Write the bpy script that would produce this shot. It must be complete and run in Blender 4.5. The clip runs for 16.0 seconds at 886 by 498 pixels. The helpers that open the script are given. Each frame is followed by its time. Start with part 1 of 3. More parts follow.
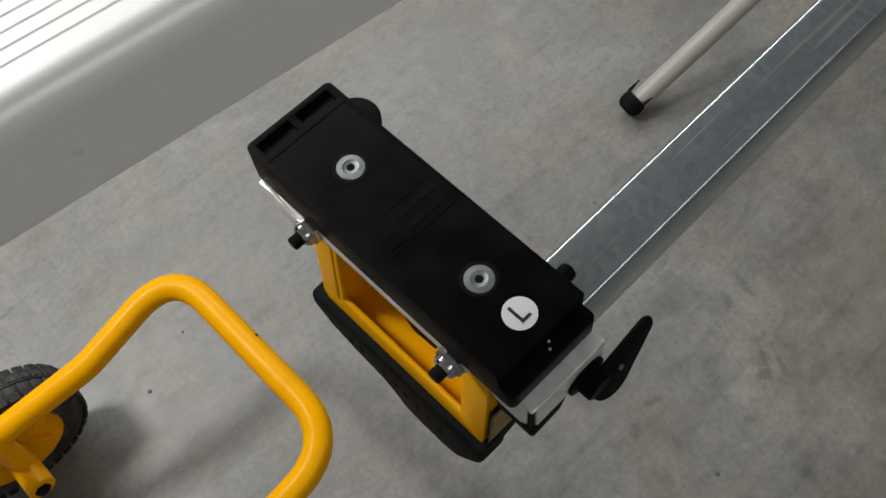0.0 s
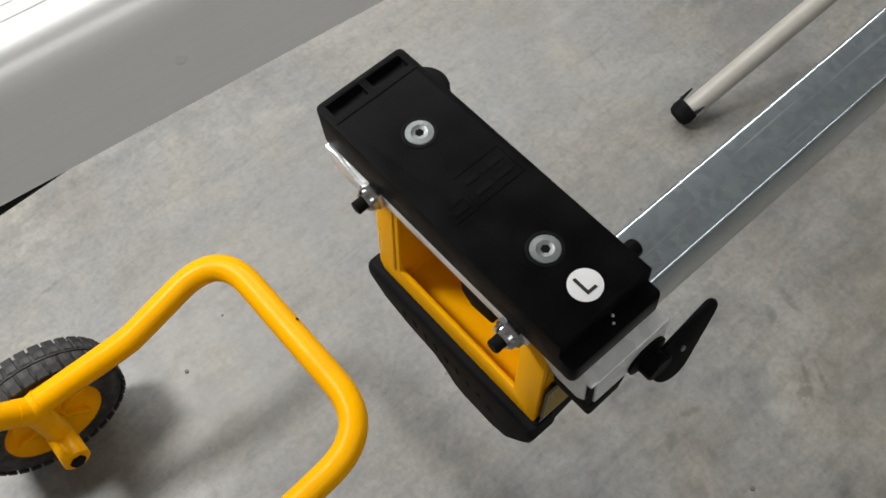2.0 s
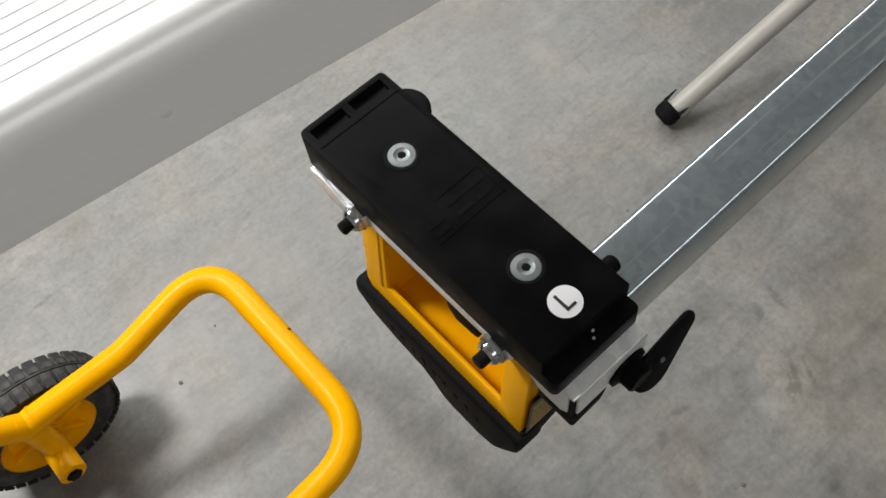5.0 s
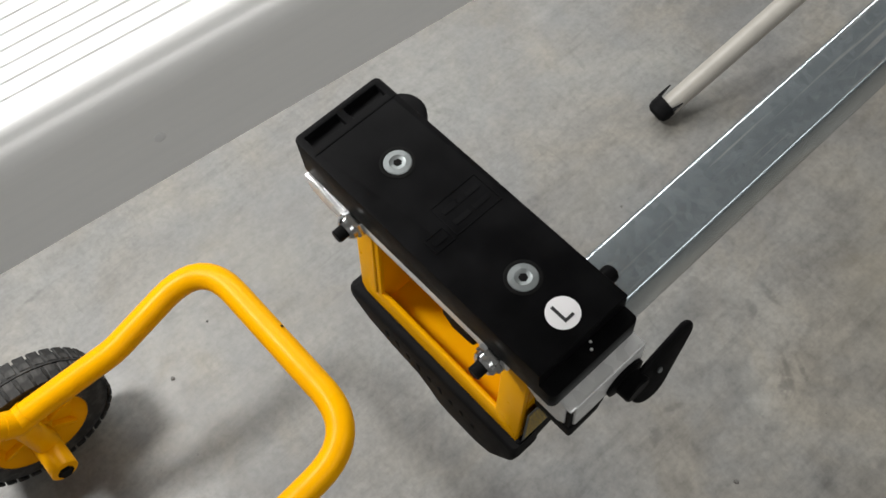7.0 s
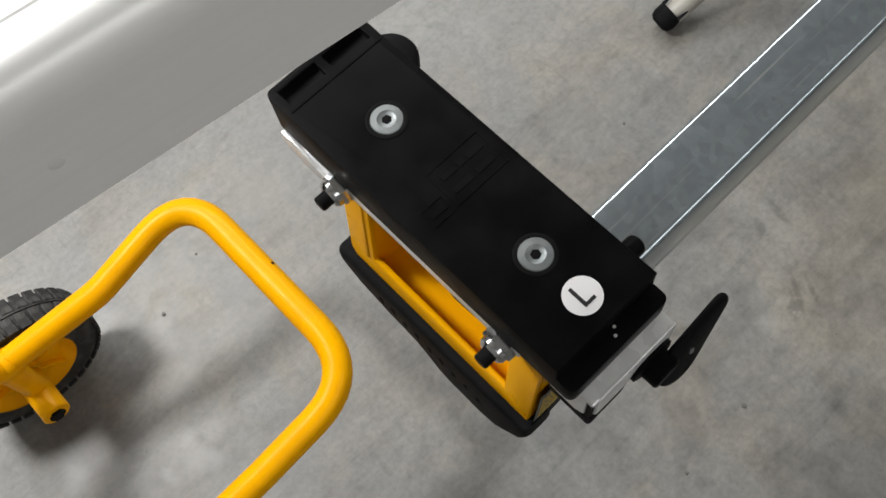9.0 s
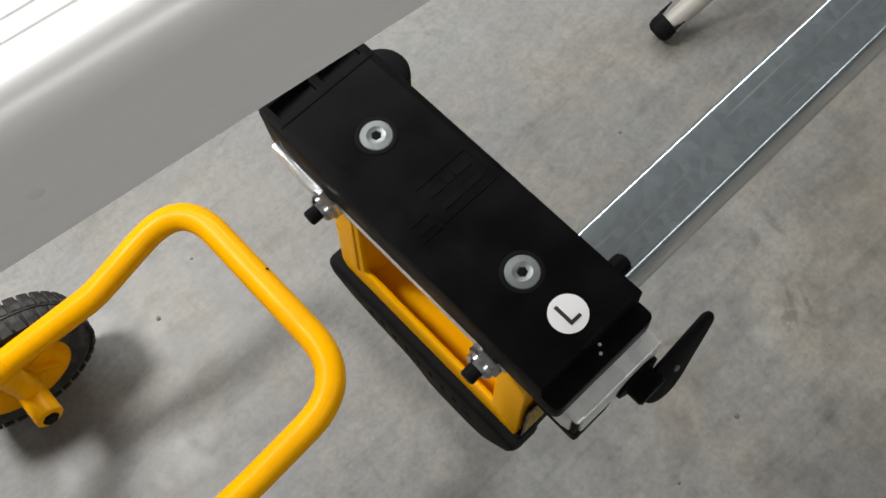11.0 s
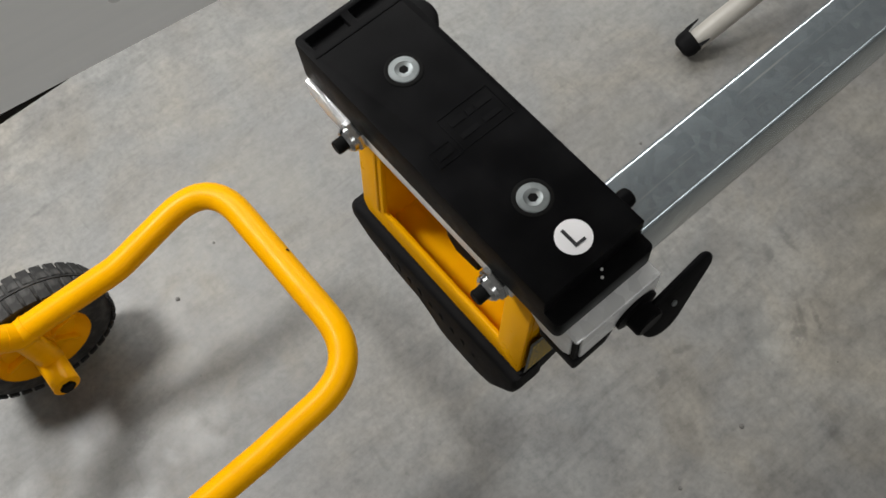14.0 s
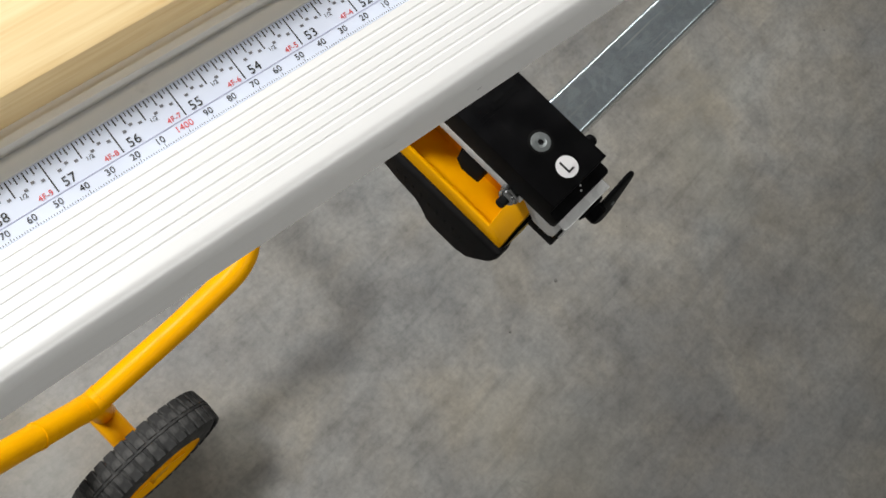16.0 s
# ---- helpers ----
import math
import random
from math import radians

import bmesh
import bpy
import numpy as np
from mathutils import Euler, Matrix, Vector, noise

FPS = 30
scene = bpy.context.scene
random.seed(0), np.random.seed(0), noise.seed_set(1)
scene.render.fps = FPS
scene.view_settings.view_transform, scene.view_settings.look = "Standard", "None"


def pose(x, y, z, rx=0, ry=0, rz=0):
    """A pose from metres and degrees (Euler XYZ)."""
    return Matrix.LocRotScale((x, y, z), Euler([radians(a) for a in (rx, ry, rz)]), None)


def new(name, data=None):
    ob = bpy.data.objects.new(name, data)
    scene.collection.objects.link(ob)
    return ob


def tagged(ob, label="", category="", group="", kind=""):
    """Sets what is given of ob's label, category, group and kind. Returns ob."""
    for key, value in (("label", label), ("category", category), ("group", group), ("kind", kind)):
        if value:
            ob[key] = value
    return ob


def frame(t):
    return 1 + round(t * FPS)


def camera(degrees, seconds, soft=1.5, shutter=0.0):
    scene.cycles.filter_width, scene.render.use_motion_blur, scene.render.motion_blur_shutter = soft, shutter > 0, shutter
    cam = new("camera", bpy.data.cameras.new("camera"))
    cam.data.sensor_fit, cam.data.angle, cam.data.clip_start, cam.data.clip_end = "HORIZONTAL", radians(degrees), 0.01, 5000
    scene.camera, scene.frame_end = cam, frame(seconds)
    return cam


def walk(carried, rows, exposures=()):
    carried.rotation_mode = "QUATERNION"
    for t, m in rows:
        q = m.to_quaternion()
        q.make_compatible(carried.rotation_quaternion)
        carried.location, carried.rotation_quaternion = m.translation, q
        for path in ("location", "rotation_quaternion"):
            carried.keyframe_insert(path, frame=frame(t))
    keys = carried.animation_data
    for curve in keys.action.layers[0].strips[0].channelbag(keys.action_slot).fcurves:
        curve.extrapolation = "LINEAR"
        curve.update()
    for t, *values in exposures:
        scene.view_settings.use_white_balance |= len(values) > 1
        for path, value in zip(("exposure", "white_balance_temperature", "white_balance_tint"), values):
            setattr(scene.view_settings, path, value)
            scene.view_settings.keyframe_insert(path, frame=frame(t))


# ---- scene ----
# World axes: x along the stand's beam, y across it, z up from the concrete floor.
cam = camera(50.36, 16.0, soft=1.6)
ROWS = [
    (0.0, -0.1119, -0.1257, 1.2854, 27.61, 3.86, -44.59),
    (0.5, -0.1199, -0.1238, 1.2785, 26.91, 4.01, -44.30),
    (1.0, -0.1342, -0.1247, 1.2690, 26.40, 4.47, -40.78),
    (1.5, -0.1317, -0.1259, 1.2753, 28.55, 4.18, -40.86),
    (2.0, -0.1315, -0.1263, 1.2753, 28.38, 4.17, -40.82),
    (2.5, -0.1308, -0.1278, 1.2795, 28.63, 4.05, -41.23),
    (3.0, -0.1307, -0.1304, 1.2851, 29.05, 4.35, -41.50),
    (3.5, -0.1307, -0.1300, 1.2852, 28.50, 4.52, -41.79),
    (4.0, -0.1303, -0.1291, 1.2864, 28.54, 4.54, -42.07),
    (6.5, -0.1213, -0.1222, 1.2897, 27.68, 4.00, -42.33),
    (7.0, -0.1216, -0.1197, 1.2888, 27.68, 3.90, -42.34),
    (7.5, -0.1204, -0.1197, 1.2881, 27.54, 4.00, -42.48),
    (8.0, -0.1214, -0.1177, 1.2868, 25.95, 3.99, -41.93),
    (8.5, -0.1074, -0.0981, 1.2577, 22.04, 4.13, -42.80),
    (9.0, -0.0930, -0.0829, 1.2518, 21.97, 4.26, -43.77),
    (11.5, -0.0871, -0.0834, 1.2584, 22.44, 3.77, -43.24),
    (12.0, -0.0865, -0.0849, 1.2620, 23.08, 3.87, -43.47),
    (12.5, -0.0882, -0.0866, 1.2626, 23.13, 3.93, -43.61),
    (13.0, -0.0887, -0.0918, 1.2637, 23.26, 3.57, -43.52),
    (13.5, -0.0899, -0.1005, 1.2636, 23.85, 3.43, -43.67),
    (14.0, -0.1164, -0.1176, 1.2614, 23.94, 3.63, -39.84),
    (14.5, -0.1279, -0.1282, 1.2615, 23.12, 3.60, -39.33),
    (15.0, -0.1280, -0.1307, 1.2561, 22.95, 2.95, -39.97),
    (15.5, -0.2722, -0.0435, 1.4048, 18.38, -9.66, -48.83),
    (16.0, -0.2687, -0.0491, 1.4629, 16.25, -9.64, -46.11),
]
EXPOSURES = [(0.0, -0.5), (0.5, -0.27), (1.0, -0.25), (1.4, -0.03), (8.0, 0.0), (13.6, 0.0), (14.0, -0.12), (15.0, -0.12), (15.5, 0.04), (16.0, 0.04)]
walk(cam, [(t, pose(x, y, z, rx, ry, rz)) for t, x, y, z, rx, ry, rz in ROWS], EXPOSURES)

# ---- light: a workshop lit by ceiling panels ----
world = bpy.data.worlds.new("workshop_air")
world.use_nodes = True
world.node_tree.nodes["Background"].inputs[0].default_value = (0.9, 0.95, 1.0, 1)
world.node_tree.nodes["Background"].inputs[1].default_value = 0.34
scene.world = world


def ceiling_lamp(name, x, y, z, sx, sy, watts, colour, tilt=0):
    data = bpy.data.lights.new(name, "AREA")
    data.shape, data.size, data.size_y, data.energy, data.color = "RECTANGLE", sx, sy, watts, colour
    ob = new(name, data)
    ob.location = (x, y, z)
    ob.rotation_euler = (radians(tilt), 0, 0)
    return ob


ceiling_lamp("panel_lamp", -0.77, 1.53, 2.4, 0.62, 0.52, 74, (1.0, 0.99, 0.965))
ceiling_lamp("panel_lamp", 1.4, 2.1, 2.4, 3.2, 0.55, 88, (1.0, 0.99, 0.965))
ceiling_lamp("strip_lamp", 0.6, -2.5, 3.2, 5.0, 1.5, 64, (1.0, 0.99, 0.965), 38)


# ---- materials ----
class Nodes:
    """Short hand for building a node material."""

    def __init__(self, name, colour, rough=0.5, metal=0.0):
        self.mat = bpy.data.materials.new(name)
        self.mat.use_nodes = True
        self.tree = self.mat.node_tree
        self.b = self.tree.nodes["Principled BSDF"]
        self.b.inputs["Base Color"].default_value = (*colour, 1)
        self.b.inputs["Roughness"].default_value = rough
        self.b.inputs["Metallic"].default_value = metal
        self.coord = self.tree.nodes.new("ShaderNodeTexCoord").outputs["Object"]

    def add(self, kind, **settings):
        node = self.tree.nodes.new("ShaderNode" + kind)
        for key, value in settings.items():
            node.inputs[key.replace("_", " ")].default_value = value
        return node

    def link(self, a, b):
        self.tree.links.new(a, b)

    def stretched(self, scale):
        node = self.add("Mapping", Scale=scale)
        self.link(self.coord, node.inputs["Vector"])
        return node.outputs["Vector"]

    def noise(self, scale, detail=4.0, rough=0.55, vector=None, distortion=0.0):
        node = self.add("TexNoise", Scale=scale, Detail=detail, Roughness=rough, Distortion=distortion)
        self.link(vector or self.coord, node.inputs["Vector"])
        return node.outputs["Fac"]

    def ramp(self, fac, stops):
        node = self.tree.nodes.new("ShaderNodeValToRGB")
        el = node.color_ramp.elements
        while len(el) < len(stops):
            el.new(0.5)
        for e, (at, colour) in zip(el, stops):
            e.position, e.color = at, (*colour, 1)
        self.link(fac, node.inputs["Fac"])
        return node.outputs["Color"]

    def mix(self, a, b, fac, how="MIX"):
        node = self.tree.nodes.new("ShaderNodeMix")
        node.data_type, node.blend_type = "RGBA", how
        for sock, value in ((node.inputs[0], fac), (node.inputs[6], a), (node.inputs[7], b)):
            if isinstance(value, (int, float)):
                sock.default_value = value
            elif isinstance(value, tuple):
                sock.default_value = (*value, 1)
            else:
                self.link(value, sock)
        return node.outputs[2]

    def span(self, fac, lo, hi, out_lo, out_hi):
        node = self.add("MapRange", From_Min=lo, From_Max=hi, To_Min=out_lo, To_Max=out_hi)
        self.link(fac, node.inputs["Value"])
        return node.outputs[0]

    def colour(self, socket):
        self.link(socket, self.b.inputs["Base Color"])

    def rough(self, socket):
        self.link(socket, self.b.inputs["Roughness"])

    def bump(self, fac, strength, distance=0.001):
        node = self.add("Bump", Strength=strength, Distance=distance)
        self.link(fac, node.inputs["Height"])
        self.link(node.outputs["Normal"], self.b.inputs["Normal"])


def make_concrete():
    m = Nodes("trowelled_concrete", (0.36, 0.35, 0.33), 0.5)
    broad = m.noise(3.2, 6, 0.62, distortion=0.6)
    mid = m.noise(15, 6, 0.6, distortion=0.35)
    fine = m.noise(120, 5, 0.6)
    base = m.ramp(broad, [(0.3, (0.15, 0.149, 0.146)), (0.5, (0.185, 0.181, 0.171)), (0.68, (0.232, 0.224, 0.206))])
    clouds = m.ramp(mid, [(0.32, (0.82, 0.82, 0.825)), (0.5, (1, 1, 1)), (0.68, (1.12, 1.115, 1.095))])
    tone = m.mix(base, clouds, 1.0, "MULTIPLY")
    grain = m.ramp(fine, [(0.3, (0.78, 0.78, 0.78)), (0.5, (0.98, 0.98, 0.98)), (0.68, (1.1, 1.1, 1.1))])
    tone = m.mix(tone, grain, 0.75, "MULTIPLY")
    mottle = m.noise(46, 6, 0.62, distortion=0.3)
    tone = m.mix(tone, m.ramp(mottle, [(0.3, (0.72, 0.72, 0.72)), (0.46, (0.96, 0.96, 0.96)), (0.62, (1.12, 1.12, 1.11))]), 0.55, "MULTIPLY")
    # rubbed scuffs at a few places
    for cx, cy, turn, length, width in ((0.527, 0.046, 65, 0.024, 0.011), (0.563, 0.044, 84, 0.028, 0.008), (0.467, -0.054, 58, 0.034, 0.011), (0.484, -0.050, 55, 0.038, 0.006), (0.502, -0.060, 60, 0.032, 0.006), (0.331, 0.030, -27, 0.024, 0.007), (0.28, 0.02, 20, 0.028, 0.012), (-0.244, 0.826, 4, 0.03, 0.006), (0.30, 0.12, 10, 0.06, 0.014), (-0.31, 0.42, 30, 0.03, 0.02), (0.93, 0.52, -20, 0.14, 0.03)):
        place = m.add("Mapping", Location=(cx, cy, 0), Rotation=(0, 0, radians(turn)), Scale=(length, width, 1))
        place.vector_type = "TEXTURE"
        m.link(m.coord, place.inputs["Vector"])
        away = m.add("VectorMath")
        away.operation = "LENGTH"
        m.link(place.outputs[0], away.inputs[0])
        ragged = m.add("Math")
        ragged.operation = "MULTIPLY"
        m.link(m.span(away.outputs["Value"], 0.2, 1.0, 1.0, 0.0), ragged.inputs[0])
        m.link(m.span(mottle, 0.46, 0.62, 1.0, 0.0), ragged.inputs[1])
        tone = m.mix(tone, (0.085, 0.083, 0.079), m.span(ragged.outputs[0], 0.05, 0.7, 0, 0.5))
    # trowel scuffs: dark curved smears with a clear gap between them
    scuff = m.noise(26, 3, 0.5, m.stretched((1.0, 0.42, 1.0)), 2.2)
    tone = m.mix(tone, (0.125, 0.122, 0.113), m.span(scuff, 0.63, 0.74, 0, 0.42))
    # yellowish dust
    dust = m.noise(2.1, 3, 0.5, m.stretched((1, 1, 1)), 0.3)
    tone = m.mix(tone, (0.235, 0.207, 0.147), m.span(dust, 0.55, 0.75, 0, 0.35))
    # small dark specks
    cells = m.add("TexVoronoi", Scale=17.0)
    m.link(m.coord, cells.inputs["Vector"])
    size = m.noise(6.0, 2)
    speck = m.add("Math")
    speck.operation = "LESS_THAN"
    m.link(cells.outputs["Distance"], speck.inputs[0])
    m.link(m.span(size, 0.5, 0.75, 0.0, 0.075), speck.inputs[1])
    tone = m.mix(tone, (0.1, 0.098, 0.094), m.span(speck.outputs[0], 0, 1, 0, 0.8))
    # warm and cool patches
    hue = m.noise(5.5, 5, 0.6, distortion=0.5)
    tone = m.mix(tone, m.ramp(hue, [(0.36, (0.95, 1.0, 1.05)), (0.5, (1.0, 1.0, 1.0)), (0.64, (1.06, 1.0, 0.9))]), 0.6, "MULTIPLY")
    # trowel streaks, in two directions
    for turn, size, seed in ((24, 30.0, 3.1), (-52, 24.0, 7.7)):
        lay = m.add("Mapping", Location=(seed, seed, 0), Rotation=(0, 0, radians(turn)), Scale=(0.22, 1.5, 1.0))
        m.link(m.coord, lay.inputs["Vector"])
        streak = m.noise(size, 5, 0.62, lay.outputs[0], 0.5)
        tone = m.mix(tone, m.ramp(streak, [(0.33, (0.8, 0.8, 0.8)), (0.45, (1, 1, 1)), (0.58, (1, 1, 1)), (0.7, (1.14, 1.14, 1.13))]), 0.6, "MULTIPLY")
    m.colour(tone)
    m.rough(m.span(mid, 0.3, 0.7, 0.36, 0.6))
    m.bump(m.mix(mid, fine, 0.5), 0.25, 0.0006)
    return m.mat


def make_plastic(name, colour, rough, bump=0.15):
    m = Nodes(name, colour, rough)
    big, fine = m.noise(60, 4), m.noise(1600, 2)
    m.colour(m.mix(colour, tuple(min(1, c * 1.6 + 0.002) for c in colour), m.span(big, 0.4, 0.75, 0, 0.8)))
    m.rough(m.span(big, 0.3, 0.7, rough - 0.08, rough + 0.1))
    m.bump(fine, bump, 0.0002)
    m.b.inputs["Specular IOR Level"].default_value = 0.045
    return m.mat


def make_galvanised(name, colour, rough, scratch=True, metal=0.88):
    m = Nodes(name, colour, rough, metal)
    spangle = m.add("TexVoronoi", Scale=210.0)
    m.link(m.coord, spangle.inputs["Vector"])
    cloud = m.noise(48, 5)
    lines = m.noise(60, 3, 0.6, m.stretched((0.12, 6, 6)))
    a = m.ramp(spangle.outputs["Color"], [(0.0, tuple(c * 0.84 for c in colour)), (1.0, tuple(min(1, c * 1.14) for c in colour))])
    a = m.mix(a, tuple(c * 0.78 for c in colour), m.span(cloud, 0.42, 0.7, 0, 0.6))
    if scratch:
        a = m.mix(a, (0.85, 0.86, 0.87), m.span(lines, 0.6, 0.7, 0, 0.55))
    m.colour(a)
    m.rough(m.span(cloud, 0.3, 0.7, rough - 0.02, rough + 0.04))
    m.bump(lines, 0.03, 0.0002)
    return m.mat


def make_yellow():
    m = Nodes("yellow_powder_coat", (0.85, 0.43, 0.005), 0.3)
    peel, dirt = m.noise(420, 2), m.noise(35, 5, 0.6)
    m.colour(m.mix((0.82, 0.38, 0.0), (0.74, 0.32, 0.0), m.span(dirt, 0.45, 0.75, 0, 0.55)))
    m.rough(m.span(dirt, 0.3, 0.7, 0.26, 0.4))
    m.b.inputs["Specular IOR Level"].default_value = 0.09
    m.bump(peel, 0.12, 0.0003)
    return m.mat


def make_wood():
    m = Nodes("planed_pine", (0.62, 0.42, 0.2), 0.5)
    rings = m.noise(14, 5, 0.6, m.stretched((0.5, 9, 9)), 0.6)
    fine = m.noise(90, 3, 0.6, m.stretched((0.15, 6, 6)))
    a = m.ramp(rings, [(0.3, (0.86, 0.68, 0.38)), (0.5, (0.8, 0.6, 0.31)), (0.7, (0.68, 0.46, 0.2))])
    m.colour(m.mix(a, (0.88, 0.72, 0.45), m.span(fine, 0.5, 0.75, 0, 0.4)))
    m.bump(fine, 0.2, 0.0005)
    return m.mat


def make_rubber():
    m = Nodes("dusty_tyre_rubber", (0.02, 0.02, 0.02), 0.75)
    dust = m.noise(55, 6, 0.65)
    m.colour(m.mix((0.014, 0.014, 0.014), (0.09, 0.088, 0.085), m.span(dust, 0.45, 0.75, 0, 0.85)))
    m.bump(m.noise(500, 2), 0.2, 0.0004)
    return m.mat


def make_aluminium():
    m = Nodes("anodised_aluminium", (0.9, 0.9, 0.895), 0.4, 0.3)
    brush = m.noise(40, 4, 0.6, m.stretched((0.05, 10, 10)))
    smear = m.noise(28, 4, 0.6, distortion=0.5)
    a = m.mix((0.92, 0.92, 0.915), (0.86, 0.87, 0.87), m.span(brush, 0.4, 0.7, 0, 0.5))
    m.colour(m.mix(a, (0.5, 0.5, 0.5), m.span(smear, 0.66, 0.8, 0, 0.5)))
    m.rough(m.span(brush, 0.3, 0.7, 0.38, 0.48))
    return m.mat


def make_plain(name, colour, rough, metal=0.0):
    m = Nodes(name, colour, rough, metal)
    fac = m.noise(30, 4)
    m.colour(m.mix(colour, tuple(c * 0.85 for c in colour), m.span(fac, 0.4, 0.75, 0, 0.8)))
    return m.mat


CONCRETE = make_concrete()
BLACK_PAD = make_plastic("black_pad_plastic", (0.003, 0.003, 0.0034), 0.45)
BLACK_RUBBER = make_plastic("black_grip_rubber", (0.0065, 0.0065, 0.007), 0.62, 0.3)
BLACK_SOCKET = make_plastic("black_recess", (0.006, 0.006, 0.006), 0.6)
BLACK_STEEL = make_plastic("black_painted_steel", (0.008, 0.008, 0.008), 0.55)
GALV = make_galvanised("galvanised_steel", (0.43, 0.49, 0.535), 0.19)
ZINC = make_galvanised("bright_zinc_plate", (0.86, 0.87, 0.88), 0.36, False, 0.55)
SCREW_STEEL = make_galvanised("matt_zinc_screw", (0.25, 0.27, 0.275), 0.5, False)
CHROME = make_plain("bright_nut_steel", (0.55, 0.56, 0.57), 0.2, 1.0)
YELLOW = make_yellow()
WOOD = make_wood()
TYRE = make_rubber()
ALU = make_aluminium()
STICKER = make_plain("white_sticker_paper", (0.85, 0.84, 0.86), 0.5)
INK = make_plain("black_print", (0.015, 0.015, 0.018), 0.5)
GREY_INK = make_plain("grey_print", (0.16, 0.16, 0.18), 0.5)
RED_INK = make_plain("red_print", (0.75, 0.09, 0.1), 0.5)
BLUE_INK = make_plain("pale_blue_line", (0.5, 0.52, 0.7), 0.5)
RULER_FACE = make_plain("ruler_tape_face", (0.72, 0.78, 0.92), 0.4)
LABEL_BLACK = make_plain("label_black", (0.02, 0.02, 0.02), 0.4)
LABEL_YELLOW = make_plain("label_yellow_print", (0.5, 0.33, 0.02), 0.4)
LEG_PAINT = make_plain("warm_grey_leg_paint", (0.37, 0.352, 0.32), 0.42)
WALL_PAINT = make_plain("wall_paint", (0.7, 0.7, 0.69), 0.8)


# ---- mesh helpers ----
def bm_box(x0, x1, y0, y1, z0, z1, bevel=0.0, segments=2):
    bm = bmesh.new()
    bmesh.ops.create_cube(bm, size=1)
    for v in bm.verts:
        v.co = ((x0 + x1) / 2 + v.co.x * (x1 - x0), (y0 + y1) / 2 + v.co.y * (y1 - y0), (z0 + z1) / 2 + v.co.z * (z1 - z0))
    if bevel:
        bmesh.ops.bevel(bm, geom=bm.edges[:], offset=bevel, segments=segments, profile=0.5, affect="EDGES")
    return bm


def bm_join(*parts):
    """One bmesh out of several; the others are freed."""
    first = parts[0]
    for other in parts[1:]:
        data = bpy.data.meshes.new("joined")
        other.to_mesh(data)
        first.from_mesh(data)
        bpy.data.meshes.remove(data)
        other.free()
    return first


def bm_terrace(xs, ys, heights, z0, bevel=0.0, corner=0.0):
    """A solid with flat steps: heights[j][i] is the top of the cell between xs[i], xs[i+1] and ys[j], ys[j+1]."""
    bm = bmesh.new()
    nx, ny = len(xs) - 1, len(ys) - 1
    verts = {}

    def vert(x, y, z):
        key = (round(x, 6), round(y, 6), round(z, 6))
        if key not in verts:
            verts[key] = bm.verts.new((x, y, z))
        return verts[key]

    def top(i, j):
        return heights[j][i] if 0 <= i < nx and 0 <= j < ny else z0

    def wall(a, b, lo, hi):
        if abs(lo - hi) > 1e-7:
            bm.faces.new([vert(*a, lo), vert(*b, lo), vert(*b, hi), vert(*a, hi)])

    for j in range(ny):
        for i in range(nx):
            h = top(i, j)
            q = [(xs[i], ys[j]), (xs[i + 1], ys[j]), (xs[i + 1], ys[j + 1]), (xs[i], ys[j + 1])]
            bm.faces.new([vert(*p, h) for p in q])
            bm.faces.new([vert(*p, z0) for p in reversed(q)])
            for n, (di, dj) in enumerate(((0, -1), (1, 0), (0, 1), (-1, 0))):
                if top(i + di, j + dj) < h:
                    wall(q[n], q[(n + 1) % 4], top(i + di, j + dj), h)
    bmesh.ops.recalc_face_normals(bm, faces=bm.faces[:])
    bmesh.ops.dissolve_limit(bm, angle_limit=0.01, verts=bm.verts[:], edges=bm.edges[:])
    if corner:
        upright = [e for e in bm.edges if abs(e.verts[0].co.z - e.verts[1].co.z) > 1e-5 and all(min(abs(v.co.x - xs[0]), abs(v.co.x - xs[-1])) < 1e-6 for v in e.verts) and abs(e.verts[0].co.y - e.verts[1].co.y) < 1e-6 and len(e.link_faces) == 2 and e.calc_face_angle() > 0.5]
        bmesh.ops.bevel(bm, geom=upright, offset=corner, segments=4, profile=0.5, affect="EDGES", clamp_overlap=True)
    if bevel:
        sharp = [e for e in bm.edges if len(e.link_faces) == 2 and e.calc_face_angle() > 0.5]
        bmesh.ops.bevel(bm, geom=sharp, offset=bevel, segments=2, profile=0.5, affect="EDGES", clamp_overlap=True)
    return bm


def bm_prism(points, depth, axis, at, bevel=0.0, segments=2):
    """A polygon pushed along an axis. points lie in the other two axes, in the order (x, y), (x, z) or (y, z)."""
    bm = bmesh.new()

    def place(a, b, c):
        return {"x": (c, a, b), "y": (a, c, b), "z": (a, b, c)}[axis]

    low = [bm.verts.new(place(a, b, at)) for a, b in points]
    high = [bm.verts.new(place(a, b, at + depth)) for a, b in points]
    bm.faces.new(low)
    bm.faces.new(high)
    for n in range(len(points)):
        m = (n + 1) % len(points)
        bm.faces.new([low[n], low[m], high[m], high[n]])
    bmesh.ops.recalc_face_normals(bm, faces=bm.faces[:])
    if bevel:
        rim = [e for e in bm.edges if any(len(f.verts) == len(points) for f in e.link_faces)]
        bmesh.ops.bevel(bm, geom=rim, offset=bevel, segments=segments, profile=0.5, affect="EDGES")
    return bm


